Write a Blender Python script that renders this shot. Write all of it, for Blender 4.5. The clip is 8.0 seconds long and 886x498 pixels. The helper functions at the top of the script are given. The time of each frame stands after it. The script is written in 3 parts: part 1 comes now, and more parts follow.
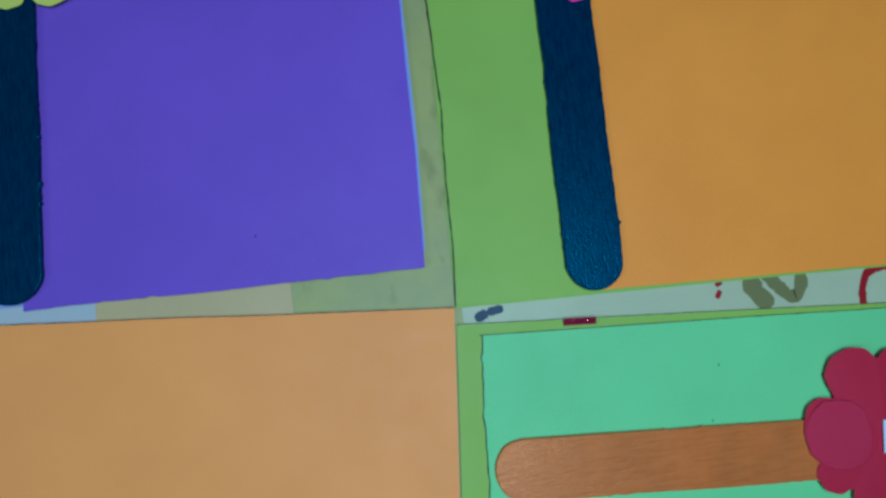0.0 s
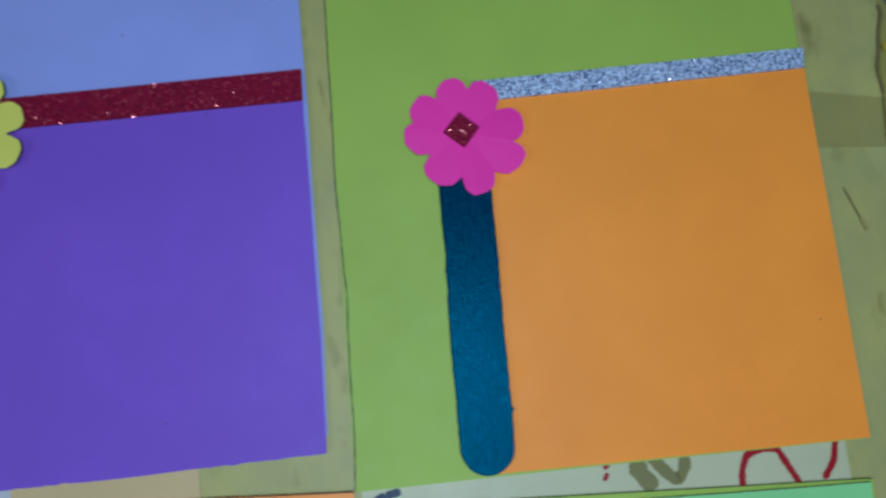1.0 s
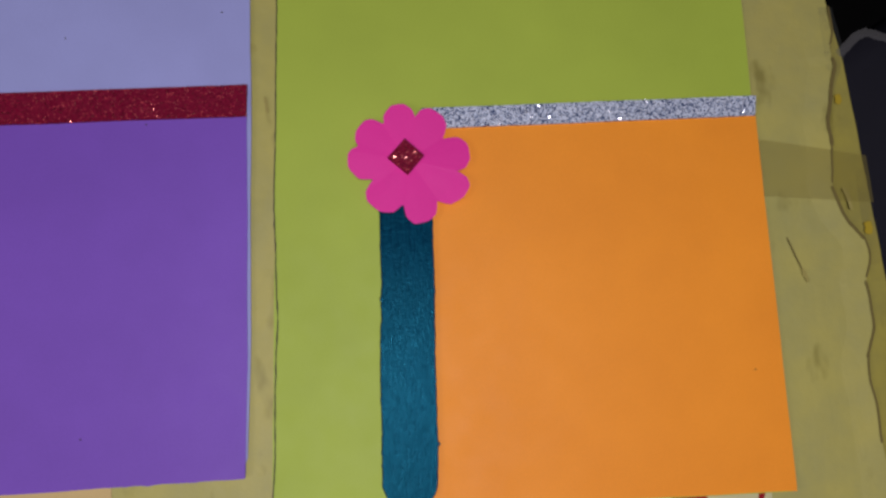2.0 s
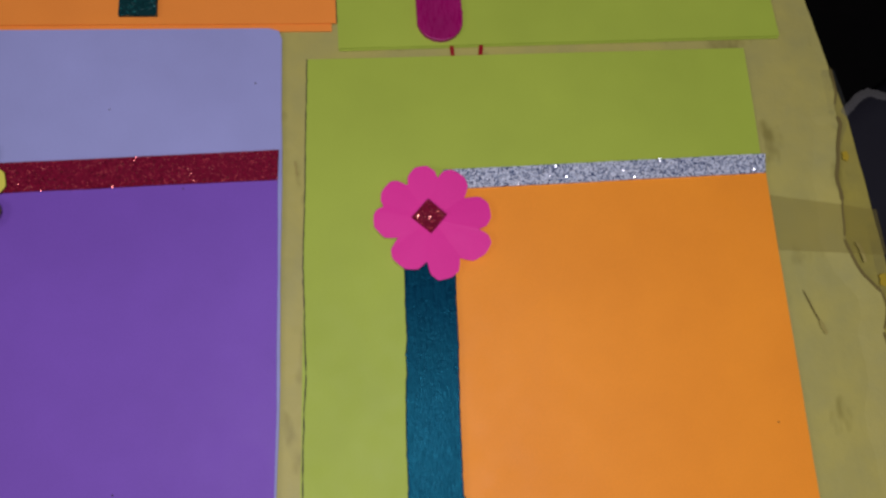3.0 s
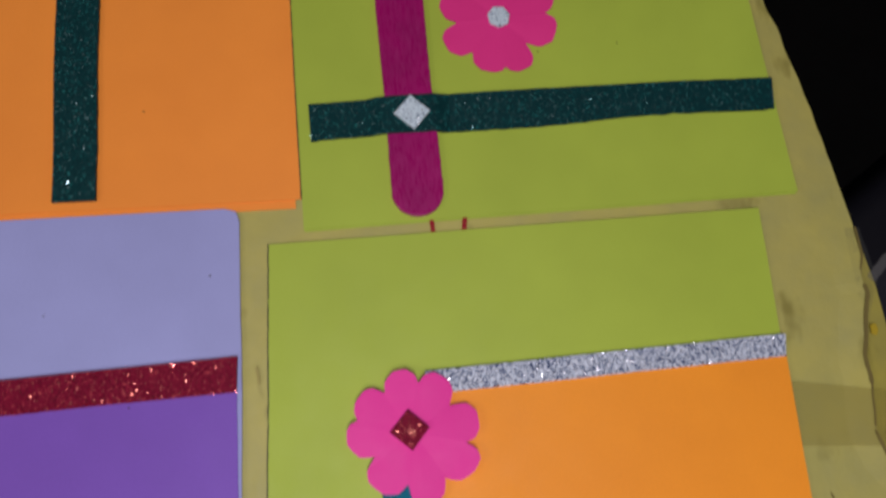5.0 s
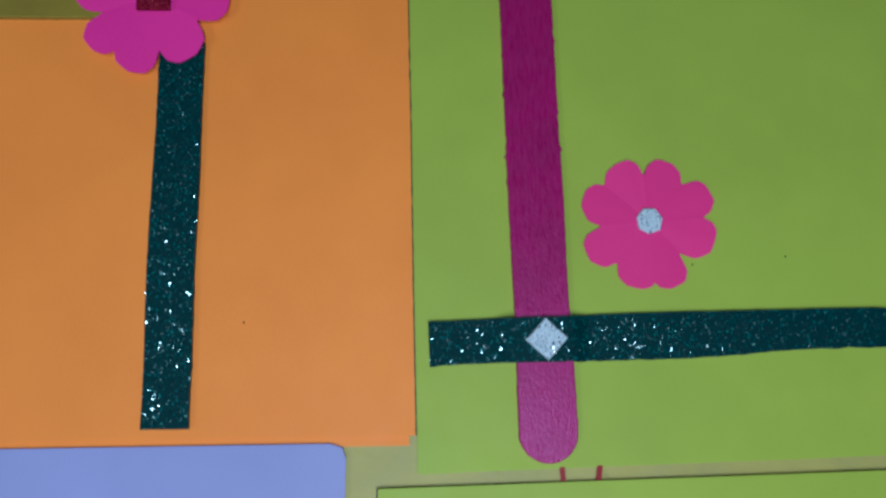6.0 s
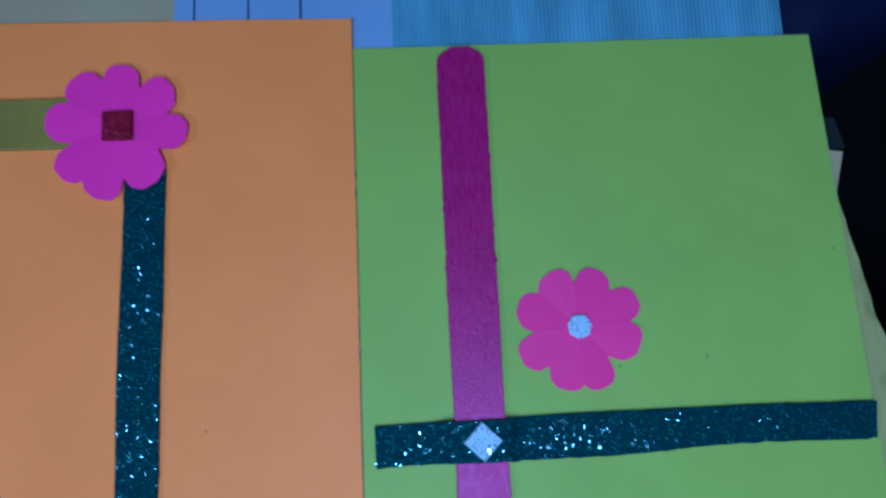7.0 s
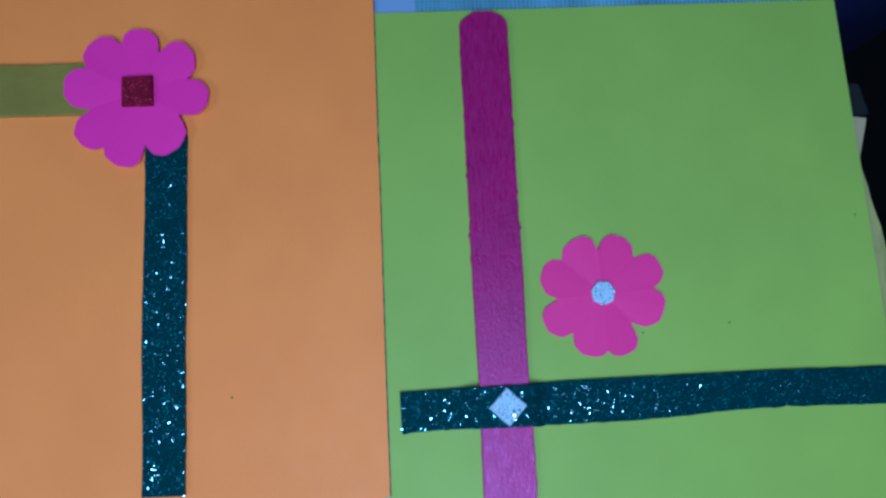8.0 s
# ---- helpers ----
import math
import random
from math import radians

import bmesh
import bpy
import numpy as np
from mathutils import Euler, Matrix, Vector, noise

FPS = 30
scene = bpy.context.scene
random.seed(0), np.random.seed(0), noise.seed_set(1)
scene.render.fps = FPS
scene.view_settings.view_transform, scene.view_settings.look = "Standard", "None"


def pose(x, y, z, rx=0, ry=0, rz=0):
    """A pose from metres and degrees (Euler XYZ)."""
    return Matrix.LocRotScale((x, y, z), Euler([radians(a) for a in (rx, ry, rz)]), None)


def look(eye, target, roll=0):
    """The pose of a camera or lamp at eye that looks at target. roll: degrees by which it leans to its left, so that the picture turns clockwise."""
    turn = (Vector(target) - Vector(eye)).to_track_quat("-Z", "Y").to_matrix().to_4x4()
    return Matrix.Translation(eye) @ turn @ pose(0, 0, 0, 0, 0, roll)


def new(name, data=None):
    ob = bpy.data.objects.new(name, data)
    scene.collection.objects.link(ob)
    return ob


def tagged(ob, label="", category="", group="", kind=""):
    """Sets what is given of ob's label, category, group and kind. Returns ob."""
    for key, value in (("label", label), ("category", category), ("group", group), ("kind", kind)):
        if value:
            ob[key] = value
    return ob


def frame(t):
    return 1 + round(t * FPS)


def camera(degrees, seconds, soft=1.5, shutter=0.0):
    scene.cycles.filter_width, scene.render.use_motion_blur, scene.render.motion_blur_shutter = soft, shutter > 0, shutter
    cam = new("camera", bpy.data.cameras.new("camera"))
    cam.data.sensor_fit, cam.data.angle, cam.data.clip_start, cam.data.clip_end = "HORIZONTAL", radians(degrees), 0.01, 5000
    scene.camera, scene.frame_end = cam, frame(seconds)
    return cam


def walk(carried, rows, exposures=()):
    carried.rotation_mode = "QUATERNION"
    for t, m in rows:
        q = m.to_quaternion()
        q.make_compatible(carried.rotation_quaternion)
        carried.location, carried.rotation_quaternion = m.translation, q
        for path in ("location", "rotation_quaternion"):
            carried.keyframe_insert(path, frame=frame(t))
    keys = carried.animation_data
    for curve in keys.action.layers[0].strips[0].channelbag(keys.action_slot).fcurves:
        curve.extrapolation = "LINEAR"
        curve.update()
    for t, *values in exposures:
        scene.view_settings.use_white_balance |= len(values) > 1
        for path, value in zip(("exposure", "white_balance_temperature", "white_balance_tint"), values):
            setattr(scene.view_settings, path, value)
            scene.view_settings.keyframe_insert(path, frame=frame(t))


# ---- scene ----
# Handmade greeting cards laid out on a covered table at night.
# World: origin by the lower edge of the middle lime card, x across, y away from the viewer.
cam = camera(66.0, 8.0, soft=2.7, shutter=0.3)
PATH = [
    (0, (-0.02143, 0.04940, 0.18206), (-0.00736, 0.07045, 0.0), 26.374),
    (0.2, (-0.01199, 0.05407, 0.18367), (-0.00318, 0.07662, 0.0), 13.727),
    (0.5, (-0.00688, 0.07716, 0.19173), (0.00526, 0.09718, 0.0), 23.723),
    (0.6, (-0.00892, 0.08274, 0.19399), (0.00904, 0.10736, 0.0), 28.476),
    (0.8, (-0.00259, 0.09312, 0.19950), (0.01471, 0.11839, 0.0), 27.016),
    (1, (0.00893, 0.09739, 0.20101), (0.02691, 0.12039, 0.0), 31.418),
    (1.2, (0.01947, 0.09956, 0.19985), (0.04318, 0.12029, 0.0), 43.742),
    (2.3, (0.02393, 0.10381, 0.20131), (0.04555, 0.13299, 0.0), 33.450),
    (2.5, (0.02294, 0.10406, 0.20400), (0.04445, 0.14001, 0.0), 27.516),
    (3, (0.02012, 0.10119, 0.20642), (0.04022, 0.14523, 0.0), 21.157),
    (3.5, (0.02055, 0.10342, 0.20409), (0.04096, 0.14516, 0.0), 22.778),
    (4, (0.02321, 0.11080, 0.20239), (0.04152, 0.14895, 0.0), 22.274),
    (4.2, (0.02701, 0.11870, 0.19700), (0.04576, 0.15296, 0.0), 24.434),
    (5.3, (0.03299, 0.19028, 0.19400), (0.05302, 0.22978, 0.0), 22.140),
    (5.5, (0.03813, 0.20701, 0.19149), (0.05110, 0.24270, 0.0), 15.737),
    (5.7, (0.02174, 0.22071, 0.18695), (0.03469, 0.25693, 0.0), 16.891),
    (5.9, (0.00844, 0.23371, 0.18030), (0.02139, 0.26583, 0.0), 20.615),
    (6, (0.00834, 0.24376, 0.18068), (0.01815, 0.27162, 0.0), 18.406),
    (6.2, (0.00851, 0.24642, 0.18577), (0.02038, 0.28381, 0.0), 16.374),
    (6.3, (0.01274, 0.24715, 0.18817), (0.02286, 0.28603, 0.0), 13.124),
    (6.5, (0.02591, 0.26001, 0.18726), (0.03218, 0.28673, 0.0), 11.768),
    (6.8, (0.03103, 0.26989, 0.19400), (0.04216, 0.29461, 0.0), 22.500),
    (7, (0.02741, 0.27541, 0.20156), (0.03540, 0.30298, 0.0), 14.084),
    (7.2, (0.01866, 0.27945, 0.20357), (0.03029, 0.30547, 0.0), 22.252),
    (7.5, (0.02143, 0.27916, 0.20824), (0.03251, 0.30359, 0.0), 22.673),
    (8, (0.01894, 0.27332, 0.20064), (0.02796, 0.29335, 0.0), 22.040),
]
EXPOSURES = [
    (0.0, -0.29, 3950, -6), (0.5, -0.47, 3940, -2), (0.8, -0.33, 4020, 3), (1.2, -0.15, 5200, 13), (2.3, -0.12, 6200, 27), (4.2, -0.12, 6200, 25),
    (5.6, 0.17, 6600, 16), (6.0, 0.18, 5000, 6), (6.4, -0.07, 3500, 12), (7.0, 0.04, 3580, 11), (7.5, 0.13, 3740, 9), (8.0, 0.22, 3830, 8),
]
walk(cam, [(t, look(eye, target, roll)) for t, eye, target, roll in PATH], EXPOSURES)

# ---- light ----
world = bpy.data.worlds.new("night")
scene.world = world
world.use_nodes = True
world.node_tree.nodes["Background"].inputs[0].default_value = (0.5, 0.6, 0.8, 1)
world.node_tree.nodes["Background"].inputs[1].default_value = 0.03


def lamp(name, place, target, wide, long, watts, colour):
    data = bpy.data.lights.new(name, "AREA")
    data.shape, data.size, data.size_y, data.energy, data.color = "RECTANGLE", wide, long, watts, colour
    ob = new(name, data)
    ob.matrix_world = look(place, target)
    return ob


lamp("side_lamp", (-1.10, -0.20, 1.00), (0.0, 0.16, 0), 0.30, 0.30, 3.0, (1.0, 0.97, 0.93))
# added strip lamp, no such source seen: brightens the middle and the sticks' sheen
lamp("added_strip_light", (0.02, 0.015, 0.42), (0.02, 0.016, 0), 0.04, 0.23, 1.0, (1.0, 0.98, 0.95))
# unseen source overhead, added as fill for the whole table
lamp("overhead_fill", (0.03, -0.03, 1.80), (0.03, -0.02, 0), 0.30, 0.45, 7.0, (0.97, 0.98, 1.0))


# ---- materials ----
def shader(name, colour, rough=0.7, metal=0.0, spec=0.5):
    m = bpy.data.materials.new(name)
    m.use_nodes = True
    p = m.node_tree.nodes["Principled BSDF"]
    p.inputs["Base Color"].default_value = (*colour, 1)
    p.inputs["Roughness"].default_value = rough
    p.inputs["Metallic"].default_value = metal
    p.inputs["Specular IOR Level"].default_value = spec
    return m, m.node_tree, p


def node(tree, kind, **values):
    n = tree.nodes.new(kind)
    for key, value in values.items():
        n.inputs[key].default_value = value
    return n


def coords(tree, scale=(1, 1, 1)):
    c = tree.nodes.new("ShaderNodeTexCoord")
    m = node(tree, "ShaderNodeMapping", Scale=scale)
    tree.links.new(c.outputs["Object"], m.inputs["Vector"])
    return m.outputs["Vector"]


def noise_tex(tree, vector, scale, detail=4, rough=0.6):
    n = node(tree, "ShaderNodeTexNoise", Scale=scale, Detail=detail, Roughness=rough)
    tree.links.new(vector, n.inputs["Vector"])
    return n.outputs["Fac"]


def ramp(tree, fac, stops):
    r = tree.nodes.new("ShaderNodeValToRGB")
    r.color_ramp.elements[0].position, r.color_ramp.elements[0].color = stops[0][0], (*stops[0][1], 1)
    r.color_ramp.elements[1].position, r.color_ramp.elements[1].color = stops[-1][0], (*stops[-1][1], 1)
    for place, colour in stops[1:-1]:
        r.color_ramp.elements.new(place).color = (*colour, 1)
    tree.links.new(fac, r.inputs["Fac"])
    return r.outputs["Color"]


def mix(tree, fac, a, b, blend="MIX"):
    m = tree.nodes.new("ShaderNodeMix")
    m.data_type, m.blend_type = "RGBA", blend
    for socket, value in ((m.inputs[0], fac), (m.inputs[6], a), (m.inputs[7], b)):
        if isinstance(value, (int, float)):
            socket.default_value = value
        elif isinstance(value, tuple):
            socket.default_value = (*value, 1)
        else:
            tree.links.new(value, socket)
    return m.outputs[2]


def bump(tree, p, height, strength, distance):
    b = node(tree, "ShaderNodeBump", Strength=strength, Distance=distance)
    tree.links.new(height, b.inputs["Height"])
    tree.links.new(b.outputs["Normal"], p.inputs["Normal"])


def tint(c, k):
    return tuple(min(1.0, v * k) for v in c)


def paper(name, colour, rough=0.62, grain=0.06, sheen=0.22):
    """Coloured craft paper: broad unevenness, fibres, a soft satin sheen that varies a little."""
    m, tree, p = shader(name, colour, rough - 0.1, spec=sheen)
    v = coords(tree)
    broad = ramp(tree, noise_tex(tree, v, 22, 3), [(0.3, tint(colour, 1 - grain)), (0.7, tint(colour, 1 + grain))])
    fibre = noise_tex(tree, coords(tree, (1, 2.2, 1)), 1500, 3)
    fine = ramp(tree, fibre, [(0.3, (0.93, 0.93, 0.93)), (0.7, (1, 1, 1))])
    tree.links.new(mix(tree, 1.0, broad, fine, "MULTIPLY"), p.inputs["Base Color"])
    worn = ramp(tree, noise_tex(tree, v, 120, 4), [(0.3, (rough - 0.15,) * 3), (0.7, (rough - 0.05,) * 3)])
    tree.links.new(worn, p.inputs["Roughness"])
    bump(tree, p, fibre, 0.2, 0.0002)
    return m


def painted_wood(name, colour, wood, wear=0.3, along=(1, 1, 1), rough=0.3, sheen=(1, 1, 1), gloss=0.55):
    """Poster paint brushed on a wooden stick: streaks along the grain, thin spots."""
    m, tree, p = shader(name, colour, rough, spec=gloss)
    grain = noise_tex(tree, coords(tree, along), 1300, 4, 0.7)
    blot = noise_tex(tree, coords(tree), 70, 3)
    c = mix(tree, ramp(tree, grain, [(0.35, (0, 0, 0)), (0.8, (wear, wear, wear))]), tint(colour, 0.85), wood)
    c = mix(tree, ramp(tree, blot, [(0.35, (0, 0, 0)), (0.7, (0.5, 0.5, 0.5))]), c, tint(colour, 1.3))
    tree.links.new(c, p.inputs["Base Color"])
    p.inputs["Specular Tint"].default_value = (*sheen, 1)
    r = ramp(tree, grain, [(0.3, (rough - 0.1,) * 3), (0.75, (rough + 0.15,) * 3)])
    tree.links.new(r, p.inputs["Roughness"])
    fleck = noise_tex(tree, coords(tree, tuple(min(1.0, 2.2 * a) for a in along)), 2600, 2, 0.5)
    bump(tree, p, mix(tree, 0.6, grain, fleck), 0.6, 0.0003)
    return m


def glitter(name, colours, shine, flake=2300, share=0.12, tilt=0.7):
    """Glitter foam: a dull ground of small chips, and a share of bright flakes, each with its own tilt."""
    m, tree, p = shader(name, colours[0][1], 0.6, spec=0.12)
    v = coords(tree)
    cells = node(tree, "ShaderNodeTexVoronoi", Scale=flake)
    tree.links.new(v, cells.inputs["Vector"])
    split = tree.nodes.new("ShaderNodeSeparateColor")
    tree.links.new(cells.outputs["Color"], split.inputs["Color"])
    pick = ramp(tree, split.outputs[2], [(1 - share - 0.01, (0, 0, 0)), (1 - share, (1, 1, 1))])
    ground = ramp(tree, split.outputs[0], colours)
    tree.links.new(mix(tree, pick, ground, shine), p.inputs["Base Color"])
    tree.links.new(pick, p.inputs["Metallic"])
    tree.links.new(mix(tree, pick, (0.6, 0.6, 0.6), (0.16, 0.16, 0.16)), p.inputs["Roughness"])
    off = node(tree, "ShaderNodeVectorMath")
    off.operation = "SUBTRACT"
    tree.links.new(cells.outputs["Color"], off.inputs[0])
    off.inputs[1].default_value = (0.5, 0.5, 0.5)
    big = node(tree, "ShaderNodeVectorMath")
    big.operation = "SCALE"
    big.inputs["Scale"].default_value = tilt
    tree.links.new(off.outputs[0], big.inputs[0])
    geo = tree.nodes.new("ShaderNodeNewGeometry")
    add = node(tree, "ShaderNodeVectorMath")
    tree.links.new(geo.outputs["Normal"], add.inputs[0])
    tree.links.new(big.outputs[0], add.inputs[1])
    unit = node(tree, "ShaderNodeVectorMath")
    unit.operation = "NORMALIZE"
    tree.links.new(add.outputs[0], unit.inputs[0])
    tree.links.new(unit.outputs[0], p.inputs["Normal"])
    return m


def cover_paper(name, a, b):
    """Old cover paper: cloudy yellowing, faint grey smudges, slight cockling."""
    m, tree, p = shader(name, a, 0.5, spec=0.3)
    v = coords(tree)
    cloud = ramp(tree, noise_tex(tree, v, 38, 5, 0.65), [(0.36, a), (0.66, b)])
    smudge = ramp(tree, noise_tex(tree, coords(tree, (1, 0.5, 1)), 75, 3), [(0.27, (0.62, 0.6, 0.5)), (0.40, (1, 1, 1))])
    tree.links.new(mix(tree, 1.0, cloud, smudge, "MULTIPLY"), p.inputs["Base Color"])
    bump(tree, p, noise_tex(tree, v, 60, 5), 0.35, 0.002)
    return m


def plastic_film(name, colour):
    m, tree, p = shader(name, colour, 0.2, spec=0.6)
    v = coords(tree)
    c = ramp(tree, noise_tex(tree, coords(tree, (1, 0.2, 1)), 90, 4), [(0.3, tint(colour, 0.75)), (0.7, tint(colour, 1.2))])
    tree.links.new(c, p.inputs["Base Color"])
    ribs = node(tree, "ShaderNodeTexWave", Scale=240.0, Distortion=0.6)
    tree.links.new(v, ribs.inputs["Vector"])
    bump(tree, p, ribs.outputs["Fac"], 0.5, 0.0006)
    return m


LIME = (0.385, 0.505, 0.056)
ORANGE = (0.97, 0.325, 0.020)
M_LIME = paper("lime_paper", LIME)
M_ORANGE = paper("orange_paper", ORANGE)
M_PURPLE = paper("purple_paper", (0.20, 0.086, 0.475))
M_APRICOT = paper("apricot_paper", (0.97, 0.305, 0.042))
M_LAVENDER = paper("lavender_paper", (0.335, 0.36, 0.66))
M_TURQ = paper("turquoise_paper", (0.34, 0.68, 0.22))
M_PINK = paper("pink_paper", (0.83, 0.036, 0.33), 0.62, 0.04)
M_ROSE = paper("rose_paper", (0.80, 0.04, 0.245), 0.62, 0.04)
M_PEACH = paper("peach_paper", (0.97, 0.36, 0.062))
M_YELLOW = paper("yellow_paper", (0.72, 0.68, 0.09), 0.55, 0.04)
M_RED = paper("red_paper", (0.46, 0.018, 0.045), 0.5, 0.08)
M_CRIMSON = paper("crimson_paper", (0.47, 0.024, 0.06), 0.5, 0.08)
M_WHITE = paper("white_paper", (0.75, 0.76, 0.80))
M_TEAL = painted_wood("teal_paint", (0.0, 0.018, 0.046), (0.0, 0.11, 0.17), 0.18, (1, 0.16, 1), 0.27, (0.05, 0.7, 1.0), 0.26)
M_MAGENTA = painted_wood("magenta_paint", (0.32, 0.004, 0.11), (0.5, 0.08, 0.26), 0.25, (1, 0.16, 1), 0.30, (1.0, 0.45, 0.9), 0.56)
M_OLIVE = painted_wood("olive_paint", (0.28, 0.22, 0.03), (0.32, 0.26, 0.06), 0.15, (0.16, 1, 1), 0.35, (0.8, 0.8, 0.3))
M_BROWN = painted_wood("brown_paint", (0.54, 0.155, 0.025), (0.68, 0.26, 0.07), 0.28, (0.10, 1, 1), 0.30, (1.0, 0.6, 0.3), 0.4)
M_SILVER = glitter("silver_glitter", [(0.0, (0.02, 0.04, 0.10)), (0.34, (0.07, 0.10, 0.20)), (0.40, (0.42, 0.50, 0.62)), (1.0, (0.78, 0.83, 0.90))], (0.95, 0.95, 1.0), 2700, 0.02)
M_PALE_SILVER = glitter("pale_silver_glitter", [(0.0, (0.06, 0.10, 0.18)), (0.12, (0.18, 0.26, 0.34)), (0.16, (0.50, 0.63, 0.70)), (1.0, (0.66, 0.78, 0.83))], (0.95, 0.98, 1.0), 2700, 0.02)
# green: the last two stops paint a fixed sparkle into a few chips
M_GREEN_GL = glitter("green_glitter", [(0.0, (0.0, 0.018, 0.021)), (0.972, (0.0, 0.044, 0.047)), (0.98, (0.01, 0.22, 0.21)), (1.0, (0.05, 0.46, 0.42))], (0.62, 0.97, 0.94), 4200, 0.014, 0.6)
M_MAROON_GL = glitter("maroon_glitter", [(0.0, (0.10, 0.001, 0.014)), (0.955, (0.24, 0.002, 0.028)), (0.965, (0.42, 0.03, 0.05)), (1.0, (0.7, 0.12, 0.12))], (0.95, 0.28, 0.24), 3700, 0.018, 0.6)
M_COVER = cover_paper("yellow_cover_paper", (0.44, 0.40, 0.10), (0.37, 0.35, 0.11))
M_UNDER = cover_paper("stained_cover_paper", (0.38, 0.33, 0.055), (0.29, 0.26, 0.06))
M_TAPE, tape_tree, tape = shader("clear_tape", (0.34, 0.28, 0.06), 0.2)
tape.inputs["Alpha"].default_value = 0.13
M_FILM, film_tree, film = shader("clear_film", (0.16, 0.17, 0.15), 0.22)
film.inputs["Alpha"].default_value = 0.06
M_HAZE, haze_tree, haze = shader("thin_clear_film", (0.10, 0.10, 0.13), 0.3)
haze.inputs["Alpha"].default_value = 0.05
M_FOLD, fold_tree, folded = shader("folded_film", (0.22, 0.22, 0.21), 0.3)
folded.inputs["Alpha"].default_value = 0.28
# brown of the stain and of the shade painted along the torn rim
M_STAIN_SHADE = paper("brown_stain_and_shade", (0.17, 0.135, 0.04), 0.6)
M_BLOT = paper("yellow_blot", (0.42, 0.31, 0.025), 0.4)
# dark colour of the shade painted along card edges, also for dirt specks
M_SHADE_DIRT = paper("edge_shade_and_dirt", (0.06, 0.05, 0.03), 0.7)
M_CREASE = paper("crease_brown", (0.36, 0.31, 0.085), 0.6)
M_BLUEPAPER = paper("pale_blue_paper", (0.30, 0.38, 0.52))
M_PLASTIC = plastic_film("pale_plastic", (0.22, 0.37, 0.43))
M_SEAT = paper("dark_seat_cloth", (0.007, 0.007, 0.011), 0.75, 0.2)
M_TAN = paper("tan_cover_paper", (0.60, 0.44, 0.18), 0.5, 0.06)
M_PALE = paper("pale_cover_paper", (0.55, 0.53, 0.28), 0.5, 0.06)
M_GREYISH = paper("greyish_cover_paper", (0.52, 0.50, 0.44), 0.5, 0.06)
M_CREAM = paper("cream_cover_paper", (0.45, 0.36, 0.17), 0.5, 0.06)
M_INK_RED = paper("red_ink", (0.30, 0.01, 0.015), 0.5)
M_INK_OLIVE = paper("olive_ink", (0.22, 0.20, 0.06), 0.5)
M_INK_BLUE = paper("blue_ink", (0.002, 0.016, 0.04), 0.5)
M_WOOD = painted_wood("dark_wood", (0.05, 0.03, 0.02), (0.09, 0.05, 0.03), 0.5, (1, 0.05, 1), 0.5)
M_NAVY = paper("navy_cloth", (0.004, 0.005, 0.030), 0.8, 0.2)
M_FLOOR = paper("dark_floor", (0.006, 0.0055, 0.005), 0.6, 0.2)
M_WALL = paper("wall_paint", (0.28, 0.28, 0.27), 0.8)


# ---- building helpers ----
MM = 0.001


def part(name, bm, material, parent=None, label=""):
    me = bpy.data.meshes.new(name)
    bmesh.ops.recalc_face_normals(bm, faces=bm.faces[:])
    bm.to_mesh(me)
    bm.free()
    me.materials.append(material)
    ob = new(name, me)
    ob.parent = parent
    if label:
        tagged(ob, label)
    return ob


def thing(name, place, label, category, group="", kind=""):
    ob = new(name)
    ob.location = (place[0] * MM, place[1] * MM, place[2] * MM)
    ob.empty_display_size = 0.02
    return tagged(ob, label, category, group, kind)


def rag(a, b, seed):
    """An uneven cut: slow wander and small nicks, in millimetres."""
    slow = noise.noise(Vector((a * 0.035, seed * 7.3, 0.5)))
    fast = noise.noise(Vector((a * 0.45, seed * 3.1, 9.5)))
    return b * (0.75 * slow + 0.35 * fast * abs(fast) * 2)


